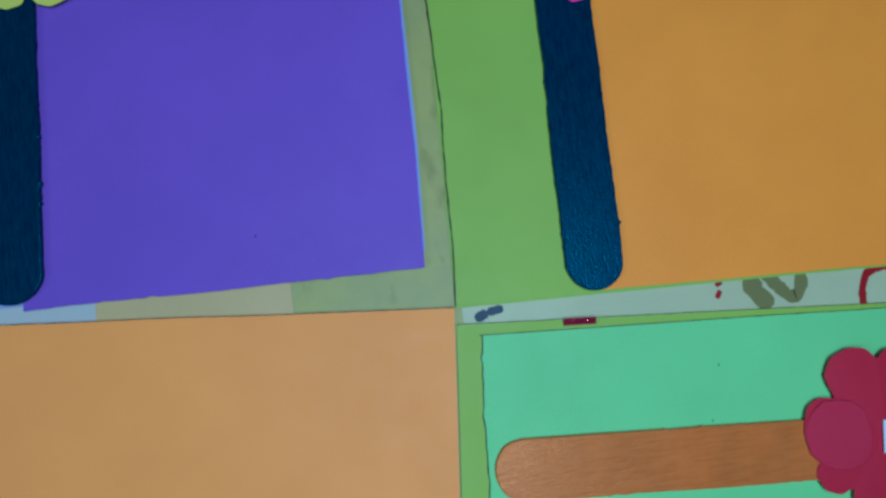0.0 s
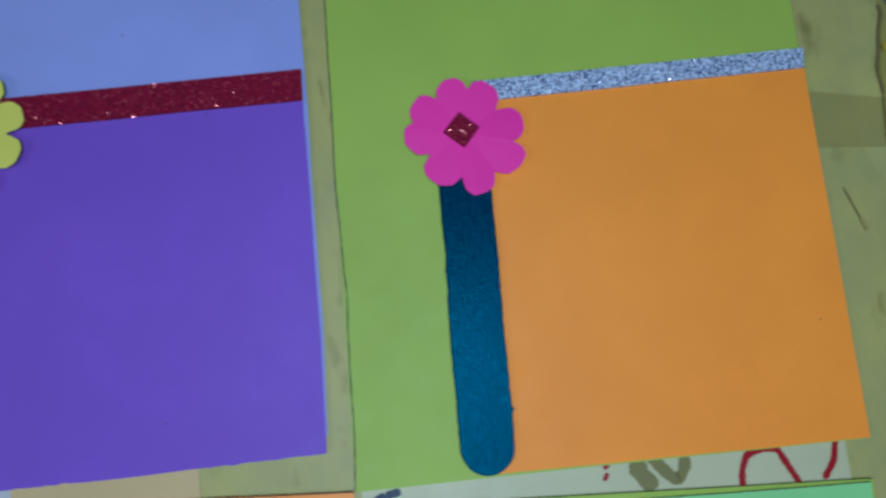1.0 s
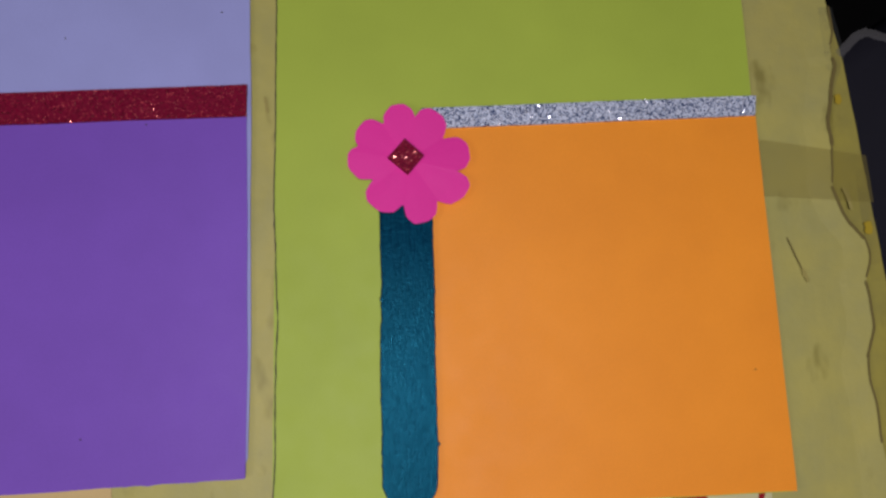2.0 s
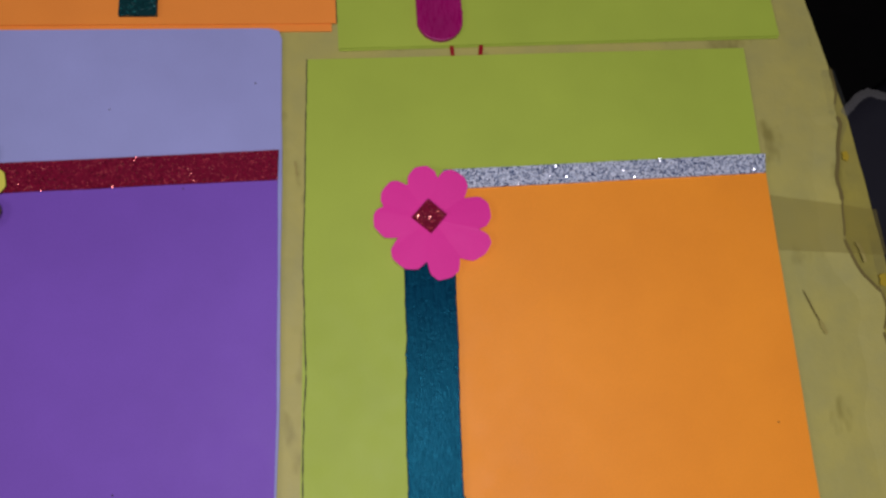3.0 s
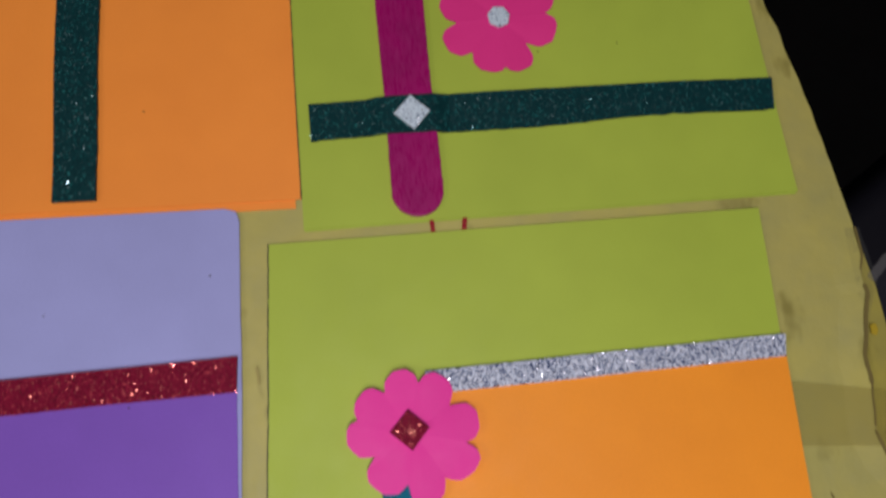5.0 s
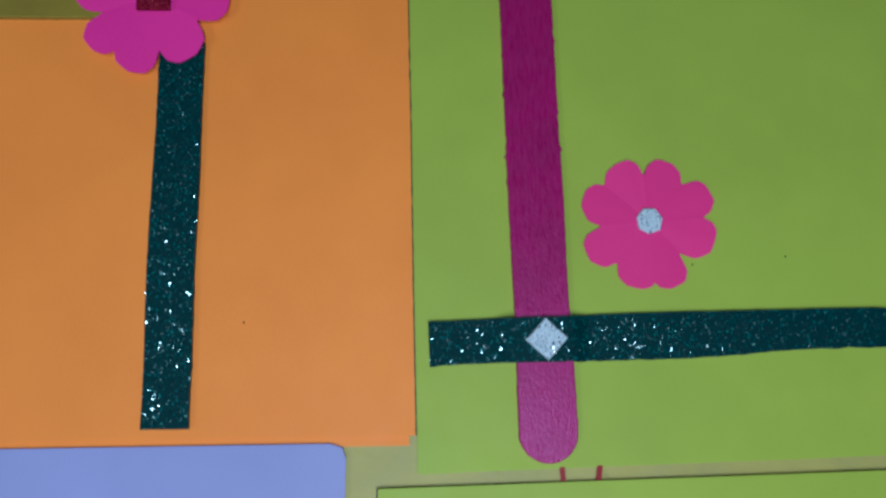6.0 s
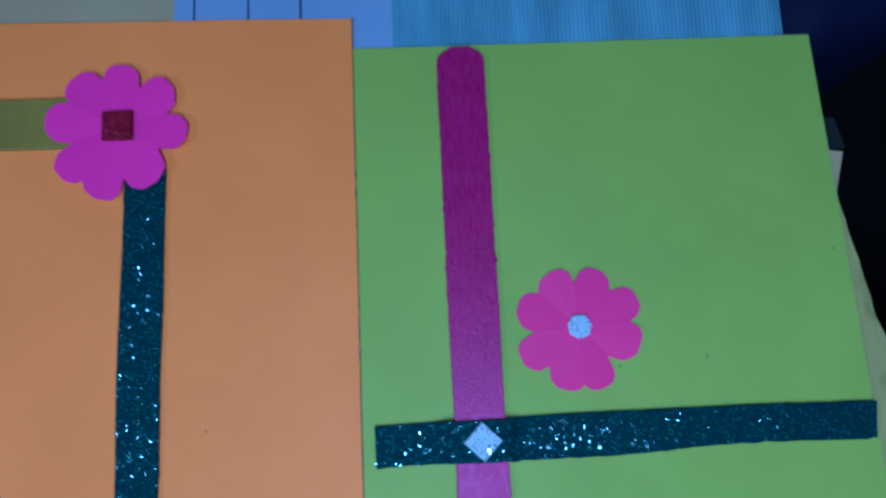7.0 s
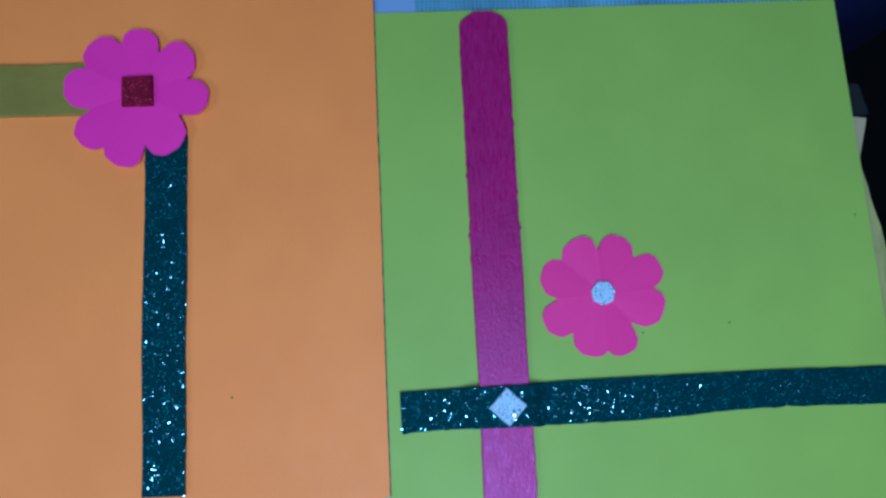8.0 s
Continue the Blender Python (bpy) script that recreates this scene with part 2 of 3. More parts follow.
def sheet(quad, z, thick, step=4.0, ragged=(0.15,) * 4, warp=0.0, lift=None, seed=1.0, corner=0.0, at=(0, 0), right=None, bend=None, left=None, sway=None):
    """A sheet between four corners (top left, top right, bottom right, bottom left; millimetres), as a thin solid.
    ragged: unevenness of the top, right, bottom and left cut. lift(x, y): extra height."""
    tl, tr, br, bl = [Vector((*c, 0)) for c in quad]
    wide, high = max((tr - tl).length, (br - bl).length), max((tl - bl).length, (tr - br).length)
    nu, nv = max(2, round(wide / step)), max(2, round(high / step))
    top, under = [], []
    bm = bmesh.new()
    for j in range(nv + 1):
        v = j / nv
        for i in range(nu + 1):
            u = i / nu
            a, b = tl.lerp(tr, u), bl.lerp(br, u)
            p = b.lerp(a, v)
            if right or left:
                start = left(p.y) if left else tl.lerp(bl, 1 - v).x
                stop = right(p.y) if right else tr.lerp(br, 1 - v).x
                p.x = start + (stop - start) * u
            if sway:
                p.x += sway(p.y)
            if bend:
                p.y += bend(p.x, v)
            if j == nv:
                p.y += rag(p.x, ragged[0], seed)
            if j == 0:
                p.y += rag(p.x, ragged[2], seed + 1)
            if i == nu:
                p.x += rag(p.y, ragged[1], seed + 2)
            if i == 0:
                p.x += rag(p.y, ragged[3], seed + 3)
            if corner:
                for cx, cy in ((0, 0), (nu, 0), (0, nv), (nu, nv)):
                    if (i, j) == (cx, cy):
                        mid = (tl + tr + br + bl) / 4
                        p += (mid - p).normalized() * corner
            h = z + warp * noise.noise(Vector((p.x * 0.012, p.y * 0.012, seed)))
            if lift:
                h += lift(p.x, p.y)
            q = ((p.x - at[0]) * MM, (p.y - at[1]) * MM)
            top.append(bm.verts.new((*q, h * MM)))
            under.append(bm.verts.new((*q, (h - thick) * MM)))
    w = nu + 1
    for j in range(nv):
        for i in range(nu):
            k = j * w + i
            bm.faces.new((top[k], top[k + 1], top[k + w + 1], top[k + w]))
            bm.faces.new((under[k], under[k + w], under[k + w + 1], under[k + 1]))
    rim = [i for i in range(w)] + [j * w + nu for j in range(1, nv + 1)]
    rim += [nv * w + i for i in range(nu - 1, -1, -1)] + [j * w for j in range(nv - 1, 0, -1)]
    for n, k in enumerate(rim):
        m = rim[(n + 1) % len(rim)]
        bm.faces.new((top[k], under[k], under[m], top[m]))
    return bm


def craft_stick(start, end, width, z, thick=1.6, square_end=False, seed=1.0, at=(0, 0), narrow=0.0):
    """A wooden craft stick from tip to tip with half-round ends, softened edges and small splinters."""
    a, b = Vector(start), Vector(end)
    long = (b - a).length
    ahead = (b - a).normalized()
    side = Vector((-ahead.y, ahead.x))
    r = width / 2
    right, left = [], []
    n = 14
    prof = []
    for k in range(n + 1):
        ang = math.pi / 2 * k / n
        prof.append((r * (1 - math.cos(ang)), r * math.sin(ang)))
    for k in range(1, int((long - 2 * r) / 0.9)):
        prof.append((r + k * 0.9, r))
    for k in range(n, -1, -1):
        ang = math.pi / 2 * k / n
        if square_end:
            prof.append((long - 0.62 * r * (1 - math.cos(ang)), r * max(math.sin(ang), 0.42 if k else 0)))
        else:
            prof.append((long - r * (1 - math.cos(ang)), r * math.sin(ang)))
    for s, h in prof:
        for sign, row in ((1, left), (-1, right)):
            g = h
            if h > 0.5 * r:
                g += rag(s + 300 * sign, 0.6, seed) - narrow * s / long
                nick = noise.noise(Vector((s * 1.1, sign * 3.7, seed * 5)))
                if nick > 0.38:
                    g += 1.6 * (nick - 0.38)
            row.append(a + ahead * s + side * sign * max(g, 0))
    loop = [p for p in left] + [p for p in reversed(right[1:-1])]
    mid = a.lerp(b, 0.5)
    bm = bmesh.new()
    rings = []
    for inset, h in ((0.0, 0.0), (0.0, thick - 0.3), (0.1, thick - 0.1), (0.32, thick)):
        ring = []
        for p in loop:
            s = (p - a).dot(ahead)
            core = a + ahead * min(max(s, r), long - r)
            d = p - core
            q = core + d * (1 - inset / max(d.length, 1e-3)) if d.length > inset else core
            ring.append(bm.verts.new(((q.x - at[0]) * MM, (q.y - at[1]) * MM, (z + h) * MM)))
        rings.append(ring)
    count = len(loop)
    for lower, upper in zip(rings, rings[1:]):
        for k in range(count):
            m = (k + 1) % count
            bm.faces.new((lower[k], lower[m], upper[m], upper[k]))
    half = len(left)
    topring = rings[-1]
    for ring in (topring, rings[0]):
        for k in range(half - 1):
            o = (count - k) % count
            o2 = count - k - 1
            quad = [ring[k], ring[k + 1], ring[o2], ring[o]]
            quad = list(dict.fromkeys(quad))
            if len(quad) > 2:
                try:
                    bm.faces.new(quad)
                except ValueError:
                    pass
    for f in bm.faces:
        f.smooth = False
    return bm


def paper_flower(centre, petals, reach, z=0.0, rise=-0.05, seed=1.0, notch=0.72, at=(0, 0), cuts=None):
    """A flower cut from folded paper. cuts: where the scissors turned after each petal, as angle and distance from the centre. petals: angle of each petal, turning clockwise; reach: their length, one or each; a soft fold along each."""
    reaches = reach if isinstance(reach, list) else [reach] * len(petals)
    reach = sum(reaches) / len(reaches)
    rnd = random.Random(int(seed * 100))
    lobes = []
    for n, a in enumerate(petals):
        before, after = (petals[n - 1] - a) % 360 / 2, (a - petals[(n + 1) % len(petals)]) % 360 / 2
        low = (notch * reach, notch * reach)
        if cuts:
            before, after = (cuts[n - 1][0] - a) % 360, (a - cuts[n][0]) % 360
            low = (cuts[n - 1][1], cuts[n][1])
        lobes.append((radians(a), reaches[n] * rnd.uniform(0.985, 1.015), radians(before), radians(after), low))

    def smooth_edge(t):
        for a, far, ahead, behind, lows in lobes:
            off = (t - a + math.pi) % (2 * math.pi) - math.pi
            x = off / ahead if off >= 0 else -off / behind
            if x <= 1.0001:
                low = lows[0] if off >= 0 else lows[1]
                r = low + (far - low) * max(0.0, 1 - min(x, 1) ** (2.5 if cuts else 2.4)) ** (0.75 if cuts else 0.6)
                return r + 0.22 * noise.noise(Vector((math.cos(t) * 9, math.sin(t) * 9, seed)))
        return notch * reach

    # scissors cut each petal in a few straight snips
    snips = []
    for a, far, ahead, behind, lows in lobes:
        for x in (-0.72, -0.34, 0.3, 0.7, 1.0):
            ang = a + (x if x > 0.99 else x + rnd.uniform(-0.07, 0.07)) * (ahead if x > 0 else behind)
            snips.append((ang % (2 * math.pi), smooth_edge(ang)))
    snips.sort()
    angles, radii = [s[0] for s in snips], [s[1] for s in snips]

    def edge(t):
        return float(np.interp(t, angles, radii, period=2 * math.pi))

    fold = lobes[0][0] - lobes[0][3]
    bm = bmesh.new()
    count, rings = 192, 9
    heights = {}
    tops, unders = [], []
    for k in range(1, rings + 1):
        f = k / rings
        top, under = [], []
        for i in range(count):
            t = 2 * math.pi * i / count
            rad = edge(t) * f
            near = min(abs((t - a + math.pi) % (2 * math.pi) - math.pi) for a, *_ in lobes)
            h = rise * f * f - 0.10 * min(near / 0.35, 1) * f
            h += 0.5 * f * abs(((t - fold) / (math.pi / 4)) % 2 - 1)
            h += 0.35 * f * noise.noise(Vector((math.cos(t) * 1.3, math.sin(t) * 1.3, seed + 4)))
            x, y = centre[0] + rad * math.cos(t) - at[0], centre[1] + rad * math.sin(t) - at[1]
            top.append(bm.verts.new((x * MM, y * MM, (z + h + 0.2) * MM)))
            under.append(bm.verts.new((x * MM, y * MM, (z + h) * MM)))
        tops.append(top)
        unders.append(under)
    for rows in (tops, unders):
        hub = bm.verts.new(((centre[0] - at[0]) * MM, (centre[1] - at[1]) * MM, (z + (0.2 if rows is tops else 0)) * MM))
        for i in range(count):
            m = (i + 1) % count
            bm.faces.new((hub, rows[0][i], rows[0][m]))
            for k in range(rings - 1):
                bm.faces.new((rows[k][i], rows[k + 1][i], rows[k + 1][m], rows[k][m]))
    for i in range(count):
        m = (i + 1) % count
        bm.faces.new((tops[-1][i], unders[-1][i], unders[-1][m], tops[-1][m]))
    return bm


def gem(centre, size, turn, z, thick=1.0, sides=4, at=(0, 0)):
    """A small hand-cut chip of glitter foam."""
    bm = bmesh.new()
    rnd = random.Random(int(centre[0] * 10))
    rings = [[], [], []]
    for k in range(sides):
        a = radians(turn + 360 * k / sides)
        r = size * rnd.uniform(0.96, 1.04)
        for ring, inset, h in zip(rings, (0, 0, 0.25), (0, thick - 0.25, thick)):
            ring.append(bm.verts.new(((centre[0] - at[0] + (r - inset) * math.cos(a)) * MM, (centre[1] - at[1] + (r - inset) * math.sin(a)) * MM, (z + h) * MM)))
    for lower, upper in zip(rings, rings[1:]):
        for k in range(sides):
            m = (k + 1) % sides
            bm.faces.new((lower[k], lower[m], upper[m], upper[k]))
    bm.faces.new(rings[2])
    bm.faces.new(rings[0][::-1])
    return bm


def stroke(points, width, z, seed=1.0, at=(0, 0)):
    """A thin painted stroke along a bent line."""
    line = []
    for (x0, y0), (x1, y1) in zip(points, points[1:]):
        for k in range(6):
            line.append(Vector((x0 + (x1 - x0) * k / 6, y0 + (y1 - y0) * k / 6)))
    line.append(Vector(points[-1]))
    for _ in range(2):
        line = [line[0]] + [(a + b * 2 + c) / 4 for a, b, c in zip(line, line[1:], line[2:])] + [line[-1]]
    bm = bmesh.new()
    rows = []
    for k, p in enumerate(line):
        d = (line[min(k + 1, len(line) - 1)] - line[max(k - 1, 0)]).normalized()
        s = Vector((-d.y, d.x))
        taper = 0.55 if k in (0, len(line) - 1) else 1.0
        w = width / 2 * taper * (1 + 0.35 * noise.noise(Vector((k * 0.7, seed, 2))))
        rows.append([bm.verts.new(((q.x - at[0]) * MM, (q.y - at[1]) * MM, (z + h) * MM)) for q, h in ((p + s * w, 0), (p + s * w, 0.05), (p - s * w, 0.05), (p - s * w, 0))])
    for a, b in zip(rows, rows[1:]):
        for k in range(3):
            bm.faces.new((a[k], a[k + 1], b[k + 1], b[k]))
    return bm


def smooth(ob):
    for f in ob.data.polygons:
        f.use_smooth = True
    return ob


# ---- the room and the table ----
def block(x0, x1, y0, y1, z0, z1, at=(0, 0, 0)):
    bm = bmesh.new()
    bmesh.ops.create_cube(bm, size=1)
    for v in bm.verts:
        v.co = Vector(((x0 + x1) / 2 + v.co.x * (x1 - x0) - at[0], (y0 + y1) / 2 + v.co.y * (y1 - y0) - at[1], (z0 + z1) / 2 + v.co.z * (z1 - z0) - at[2]))
    return bm


FLOOR = -0.75
tagged(part("floor", block(-1.6, 1.7, -1.5, 1.8, FLOOR - 0.05, FLOOR), M_FLOOR), "dark floor far below the table", "floor", kind="structure")
# ceiling and walls are unseen, added to close the room for bounce and reflections
tagged(part("ceiling", block(-1.6, 1.7, -1.5, 1.8, 1.85, 1.9), M_WALL), "plain unseen ceiling added for bounce light", "ceiling", kind="structure")
for n, (x0, x1, y0, y1) in {"wall_west": (-1.65, -1.6, -1.55, 1.85), "wall_east": (1.7, 1.75, -1.55, 1.85), "wall_south": (-1.6, 1.7, -1.55, -1.5), "wall_north": (-1.6, 1.7, 1.8, 1.85)}.items():
    tagged(part(n, block(x0, x1, y0, y1, FLOOR, 1.85), M_WALL), "plain unseen wall added for bounce light", "wall", kind="structure")

table = thing("table", (-200, 150, -750), "dark wooden table covered with taped paper sheets", "table")
TA = (-0.2, 0.15, FLOOR)
top = block(-0.55, 0.146, -0.35, 0.62, -0.027, -0.0045, TA)
for v in top.verts:
    if v.co.x > 0:      # the table's near side runs askew to the cards
        v.co.x = (0.233 if v.co.y < 0 else 0.112) - TA[0]
part("tabletop", top, M_WOOD, table)
for x in (-0.5, 0.09):
    for y in (-0.3, 0.57):
        part("leg", block(x - 0.025, x + 0.025, y - 0.025, y + 0.025, FLOOR, -0.027, TA), M_WOOD, table)

GAP = -1.2   # top of the cover sheets under the cards, millimetres


def cover_edge(x, y):
    """The cover sags a little where it passes the table's rim."""
    return -0.0004 * max(0, x - 150) ** 2


cover = thing("table_cover", (0, 150, GAP), "yellowed paper cover with scribbles and stains on the table", "table cover")
CA = (0, 150)


def on_cover(ob):
    ob.location.z = -GAP * MM
    return ob


def torn_edge(y):
    """Right edge of the main sheet: straight at the far end, torn towards the viewer."""
    ys = (-60, 60, 74, 87, 95, 104, 111, 117, 123, 131, 136, 142, 156, 164, 174, 183, 186.5, 193, 203, 222, 243, 270, 295, 316, 372)
    xs = (182, 178.5, 178.2, 176.9, 180.7, 181.2, 180.2, 182.8, 183, 176, 174.8, 172.8, 174.8, 174.8, 176.8, 180, 178, 180.6, 180.4, 177.2, 174, 168.2, 162.4, 158.5, 147)
    return float(np.interp(y, ys, xs)) + 0.8 * noise.noise(Vector((y * 0.12, 4, 1)))


def outer_edge(y):
    ys, xs = (-60, 60, 122, 160, 184, 200, 227, 243, 254, 270, 285, 295, 317, 330, 372), (199, 191.5, 187.9, 185.5, 183.8, 181.0, 175.8, 173.6, 171.4, 168.0, 164.0, 160.4, 157.6, 156, 148)
    return float(np.interp(y, ys, xs)) + 0.5 * noise.noise(Vector((y * 0.06, 2, 1)))


def curl(x, y):
    return cover_edge(x, y) + 1.1 * max(0.0, 1 - abs(torn_edge(y) - x) / 9) * max(0.0, min(1.0, (200 - y) / 15))


on_cover(part("main_sheet", sheet([(-52, 356), (157, 356), (192, -60), (-52, -60)], GAP, 0.15, 3, (0.3, 0.3, 0.3, 0.3), 0.25, curl, 3.0, at=CA, right=torn_edge), M_COVER, cover))
on_cover(part("under_sheet", sheet([(60, 352), (157, 352), (192, -60), (60, -60)], GAP - 0.5, 0.15, 4, (0.3, 0.3, 0.3, 0.3), 0.1, cover_edge, 6.0, at=CA, right=outer_edge), M_UNDER, cover, "stained yellow under sheet"))
on_cover(part("pale_patch", sheet([(-4.4, 56), (141, 51.5), (141, 30), (-4.4, 30)], GAP + 0.32, 0.12, 4, at=CA, seed=7), M_PALE, cover, "pale paper patch"))
on_cover(part("tape", sheet([(148, 158.4), (186, 151.5), (186.5, 136.0), (148, 139.5)], GAP + 1.3, 0.05, 3, (0.3, 0.2, 0.3, 0.1), 0.25, cover_edge, 8.0, at=CA), M_TAPE, cover, "strip of clear yellowed tape"))
on_cover(part("film_flap", sheet([(177, 203), (181.9, 203), (184.2, 186), (176, 170)], GAP - 0.1, 0.08, 1.5, (0.8, 0.9, 0.6, 0.2), 0.8, curl, 12.0, at=CA), M_FILM, cover, "crumpled clear film flap"))


def film_top(x, v):
    """The film's upper rim rises in a crumpled fold beyond the table."""
    return v * float(np.interp(x, (182, 185, 189.5, 193, 198, 206, 240), (0, 2.0, 6.0, 7.5, 6.0, 4.0, 3.0)))


on_cover(part("clear_film", sheet([(182, 187), (240, 187), (240, -60), (186, -60)], GAP - 1.2, 0.08, 4, (0.5, 0.3, 0.3, 0.3), 1.2, None, 15.0, at=CA, bend=film_top), M_HAZE, cover, "thin clear film past the table edge"))
on_cover(part("film_fold", stroke([(182.2, 186.4), (184.9, 188.6), (189.3, 192.6), (193.3, 194.2), (198, 192.6), (206, 190.6), (222, 189.5)], 3.0, GAP - 0.6, 4, CA), M_FOLD, cover, "folded rim of the clear film"))
on_cover(part("film_flap", sheet([(146, 342), (160.5, 341), (163, 331), (146, 329)], GAP - 0.4, 0.08, 1.5, (0.5, 0.9, 0.3, 0.2), 0.8, None, 13.0, at=CA), M_FILM, cover, "crumpled clear film flap"))
on_cover(part("torn_corner", sheet([(146, 332), (161.5, 329.5), (157.5, 315), (146, 314)], GAP + 0.1, 0.15, 2, (0.3, 0.3, 0.3, 0.1), 0.1, None, 9.0, at=CA), M_CREAM, cover, "torn cream corner"))
on_cover(part("tan_sheet", sheet([(-99.2, 372), (-48.8, 372), (-48.8, -60), (-99.2, -60)], GAP + 0.12, 0.1, 12, (0.2, 0.05, 0.2, 0.05), at=CA, seed=4), M_TAN, cover, "tan paper sheet"))
on_cover(part("pale_sheet", sheet([(-420, 372), (-98.0, 372), (-98.0, -60), (-420, -60)], GAP, 0.15, 16, at=CA, seed=5), M_GREYISH, cover, "greyish paper sheet"))


# ---- the greeting cards ----
def card_base(card, quad, material, seed, at, ragged=(0.15, 0.15, 0.15, 0.15), fold=(0.6, 0.5), corner=0.0, left=None, right=None):
    """A folded card: front leaf and, a little off, the back leaf under it."""
    part("front_leaf", sheet(quad, 0, 0.3, 4, ragged, 0.12, None, seed, corner, at, right=right, left=left), material, card)
    back = [(x + fold[0] * (0.3 if x < quad[1][0] - 20 else -0.5), y - fold[1] * (0 if y > quad[2][1] + 40 else 1)) for x, y in quad]
    part("back_leaf", sheet(back, -0.62, 0.3, 6, ragged, 0.1, None, seed + 9, corner, at), material, card)


def edge_shade_line(parent, a, b, amount, seed, z, at, upright=True, width=0.32, along=None):
    """The shade along a hand-cut edge from a to b, painted as a dark line; it follows the unevenness of that edge."""
    n = max(4, round((Vector(b) - Vector(a)).length / 1.5))
    pts = []
    for k in range(n + 1):
        x, y = a[0] + (b[0] - a[0]) * k / n, a[1] + (b[1] - a[1]) * k / n
        if along:
            x = along(y)
        if upright:
            x += rag(y, amount, seed)
        else:
            y += rag(x, amount, seed)
        pts.append((x, y))
    bm = bmesh.new()
    rows = []
    for k, (x, y) in enumerate(pts):
        w = width * (0.6 + 0.5 * noise.noise(Vector((k * 0.5, seed, 3))))
        d = (w, 0) if upright else (0, w)
        rows.append([bm.verts.new(((x + s * d[0] - at[0]) * MM, (y + s * d[1] - at[1]) * MM, (z + h) * MM)) for s, h in ((-0.5, 0), (-0.5, 0.05), (0.5, 0.05), (0.5, 0))])
    for p, q in zip(rows, rows[1:]):
        for k in range(3):
            bm.faces.new((p[k], p[k + 1], q[k + 1], q[k]))
    part("painted_edge_shade", bm, M_SHADE_DIRT, parent)


GROUP = "handmade greeting cards on the table"
CARDS = []

# lime card with an orange panel
at = (72, 130)
card = thing("greeting_card", (*at, 0), "lime paper card with orange panel, silver strip and pink flower", "greeting card", GROUP)
CARDS.append(card)


def lime_left(y):
    """The hand-cut side of the card wanders in."""
    return float(np.interp(y, (54, 72, 100, 109, 147, 167, 210), (-6.2, -4.4, -3.5, -2.7, -2.5, -1.5, 0.1)))


card_base(card, [(0.1, 210.3), (149.3, 211.0), (147.6, 49.6), (-6.2, 54.8)], M_LIME, 11, at, (0.1, 0.15, 0.2, 0.6), left=lime_left)
part("panel", sheet([(37, 164.8), (149.2, 165.6), (148.3, 49.4), (34, 54.0)], 0.5, 0.3, 4, (0.1, 0.2, 0.3, 0.1), 0.08, None, 12, at=at), M_ORANGE, card, "bright orange paper panel")
part("glitter_strip", sheet([(42, 170.6), (149.6, 172.0), (148.6, 165.6), (42, 164.2)], 1.3, 1.1, 1.2, (0.2, 0.1, 0.2, 0.1), 0, None, 13, at=at), M_SILVER, card, "silver glitter foam strip")
part("craft_stick", craft_stick((32.4, 54.0), (36.6, 160), 15.9, 0.55, seed=1, at=at), M_TEAL, card, "teal painted wooden craft stick")
f = part("flower", paper_flower((37.2, 154.2), [99, 61, 8, -28, -83, -128, -183, -218], [17.7, 17.5, 18.5, 19.7, 19.3, 17.7, 17.9, 18.0], z=2.3, seed=1, at=at, cuts=[(79, 13.4), (31, 12.1), (-15, 14.7), (-58, 14.6), (-100, 13.1), (-154, 11.9), (-198, 15.4), (-239, 13.0)]), M_PINK, card, "pink paper flower")
part("flower_centre", gem((36.5, 155.2), 5.4, 92, 2.5, 1.4, at=at), M_MAROON_GL, f, "red glitter square")

edge_shade_line(card, (0, 210.3), (0, 54.8), 0.6, 14, 0.14, at, True, 0.6, lime_left)

# lavender card with a purple panel
at = (-80, 145)
card = thing("greeting_card", (*at, 0), "lavender paper card with purple panel, maroon strip and yellow flower", "greeting card", GROUP)
CARDS.append(card)


def lavender_right(y):
    return float(np.interp(y, (67, 102, 141, 180, 222), (-12.4, -10.4, -9.5, -8.4, -7.7)))


def purple_right(y):
    return float(np.interp(y, (66, 102, 141, 170), (-12.9, -11.3, -10.4, -9.9)))


card_base(card, [(-156, 223.5), (-7.7, 221.7), (-12.4, 67.6), (-158, 70)], M_LAVENDER, 21, at, (0.1, 0.3, 0.2, 0.2), (0.6, -0.4), 1.3, right=lavender_right)
part("panel", sheet([(-110, 169.8), (-9.9, 170.2), (-12.9, 66.2), (-116.4, 68.0)], 0.5, 0.3, 2, (0.1, 0.25, 1.1, 0.1), 0.08, None, 22, at=at, right=purple_right), M_PURPLE, card, "deep purple paper panel")
part("glitter_strip", sheet([(-107, 177.8), (-9.3, 179.2), (-9.8, 169.6), (-107, 168.4)], 1.3, 1.1, 1.2, (0.25, 0.1, 0.25, 0.1), 0, None, 23, at=at), M_MAROON_GL, card, "maroon glitter foam strip")
part("craft_stick", craft_stick((-118.8, 69.6), (-115.0, 172), 15.9, 0.55, seed=2, at=at), M_TEAL, card, "dark teal painted wooden craft stick")
f = part("flower", paper_flower((-109.6, 168.4), [88, 48, 12, -22, -66, -110, -160, -220], 21.0, z=2.3, seed=2, at=at), M_YELLOW, card, "yellow paper flower")
part("flower_centre", gem((-110, 168.0), 5.6, 50, 2.5, 1.0, at=at), M_MAROON_GL, f, "red glitter square")

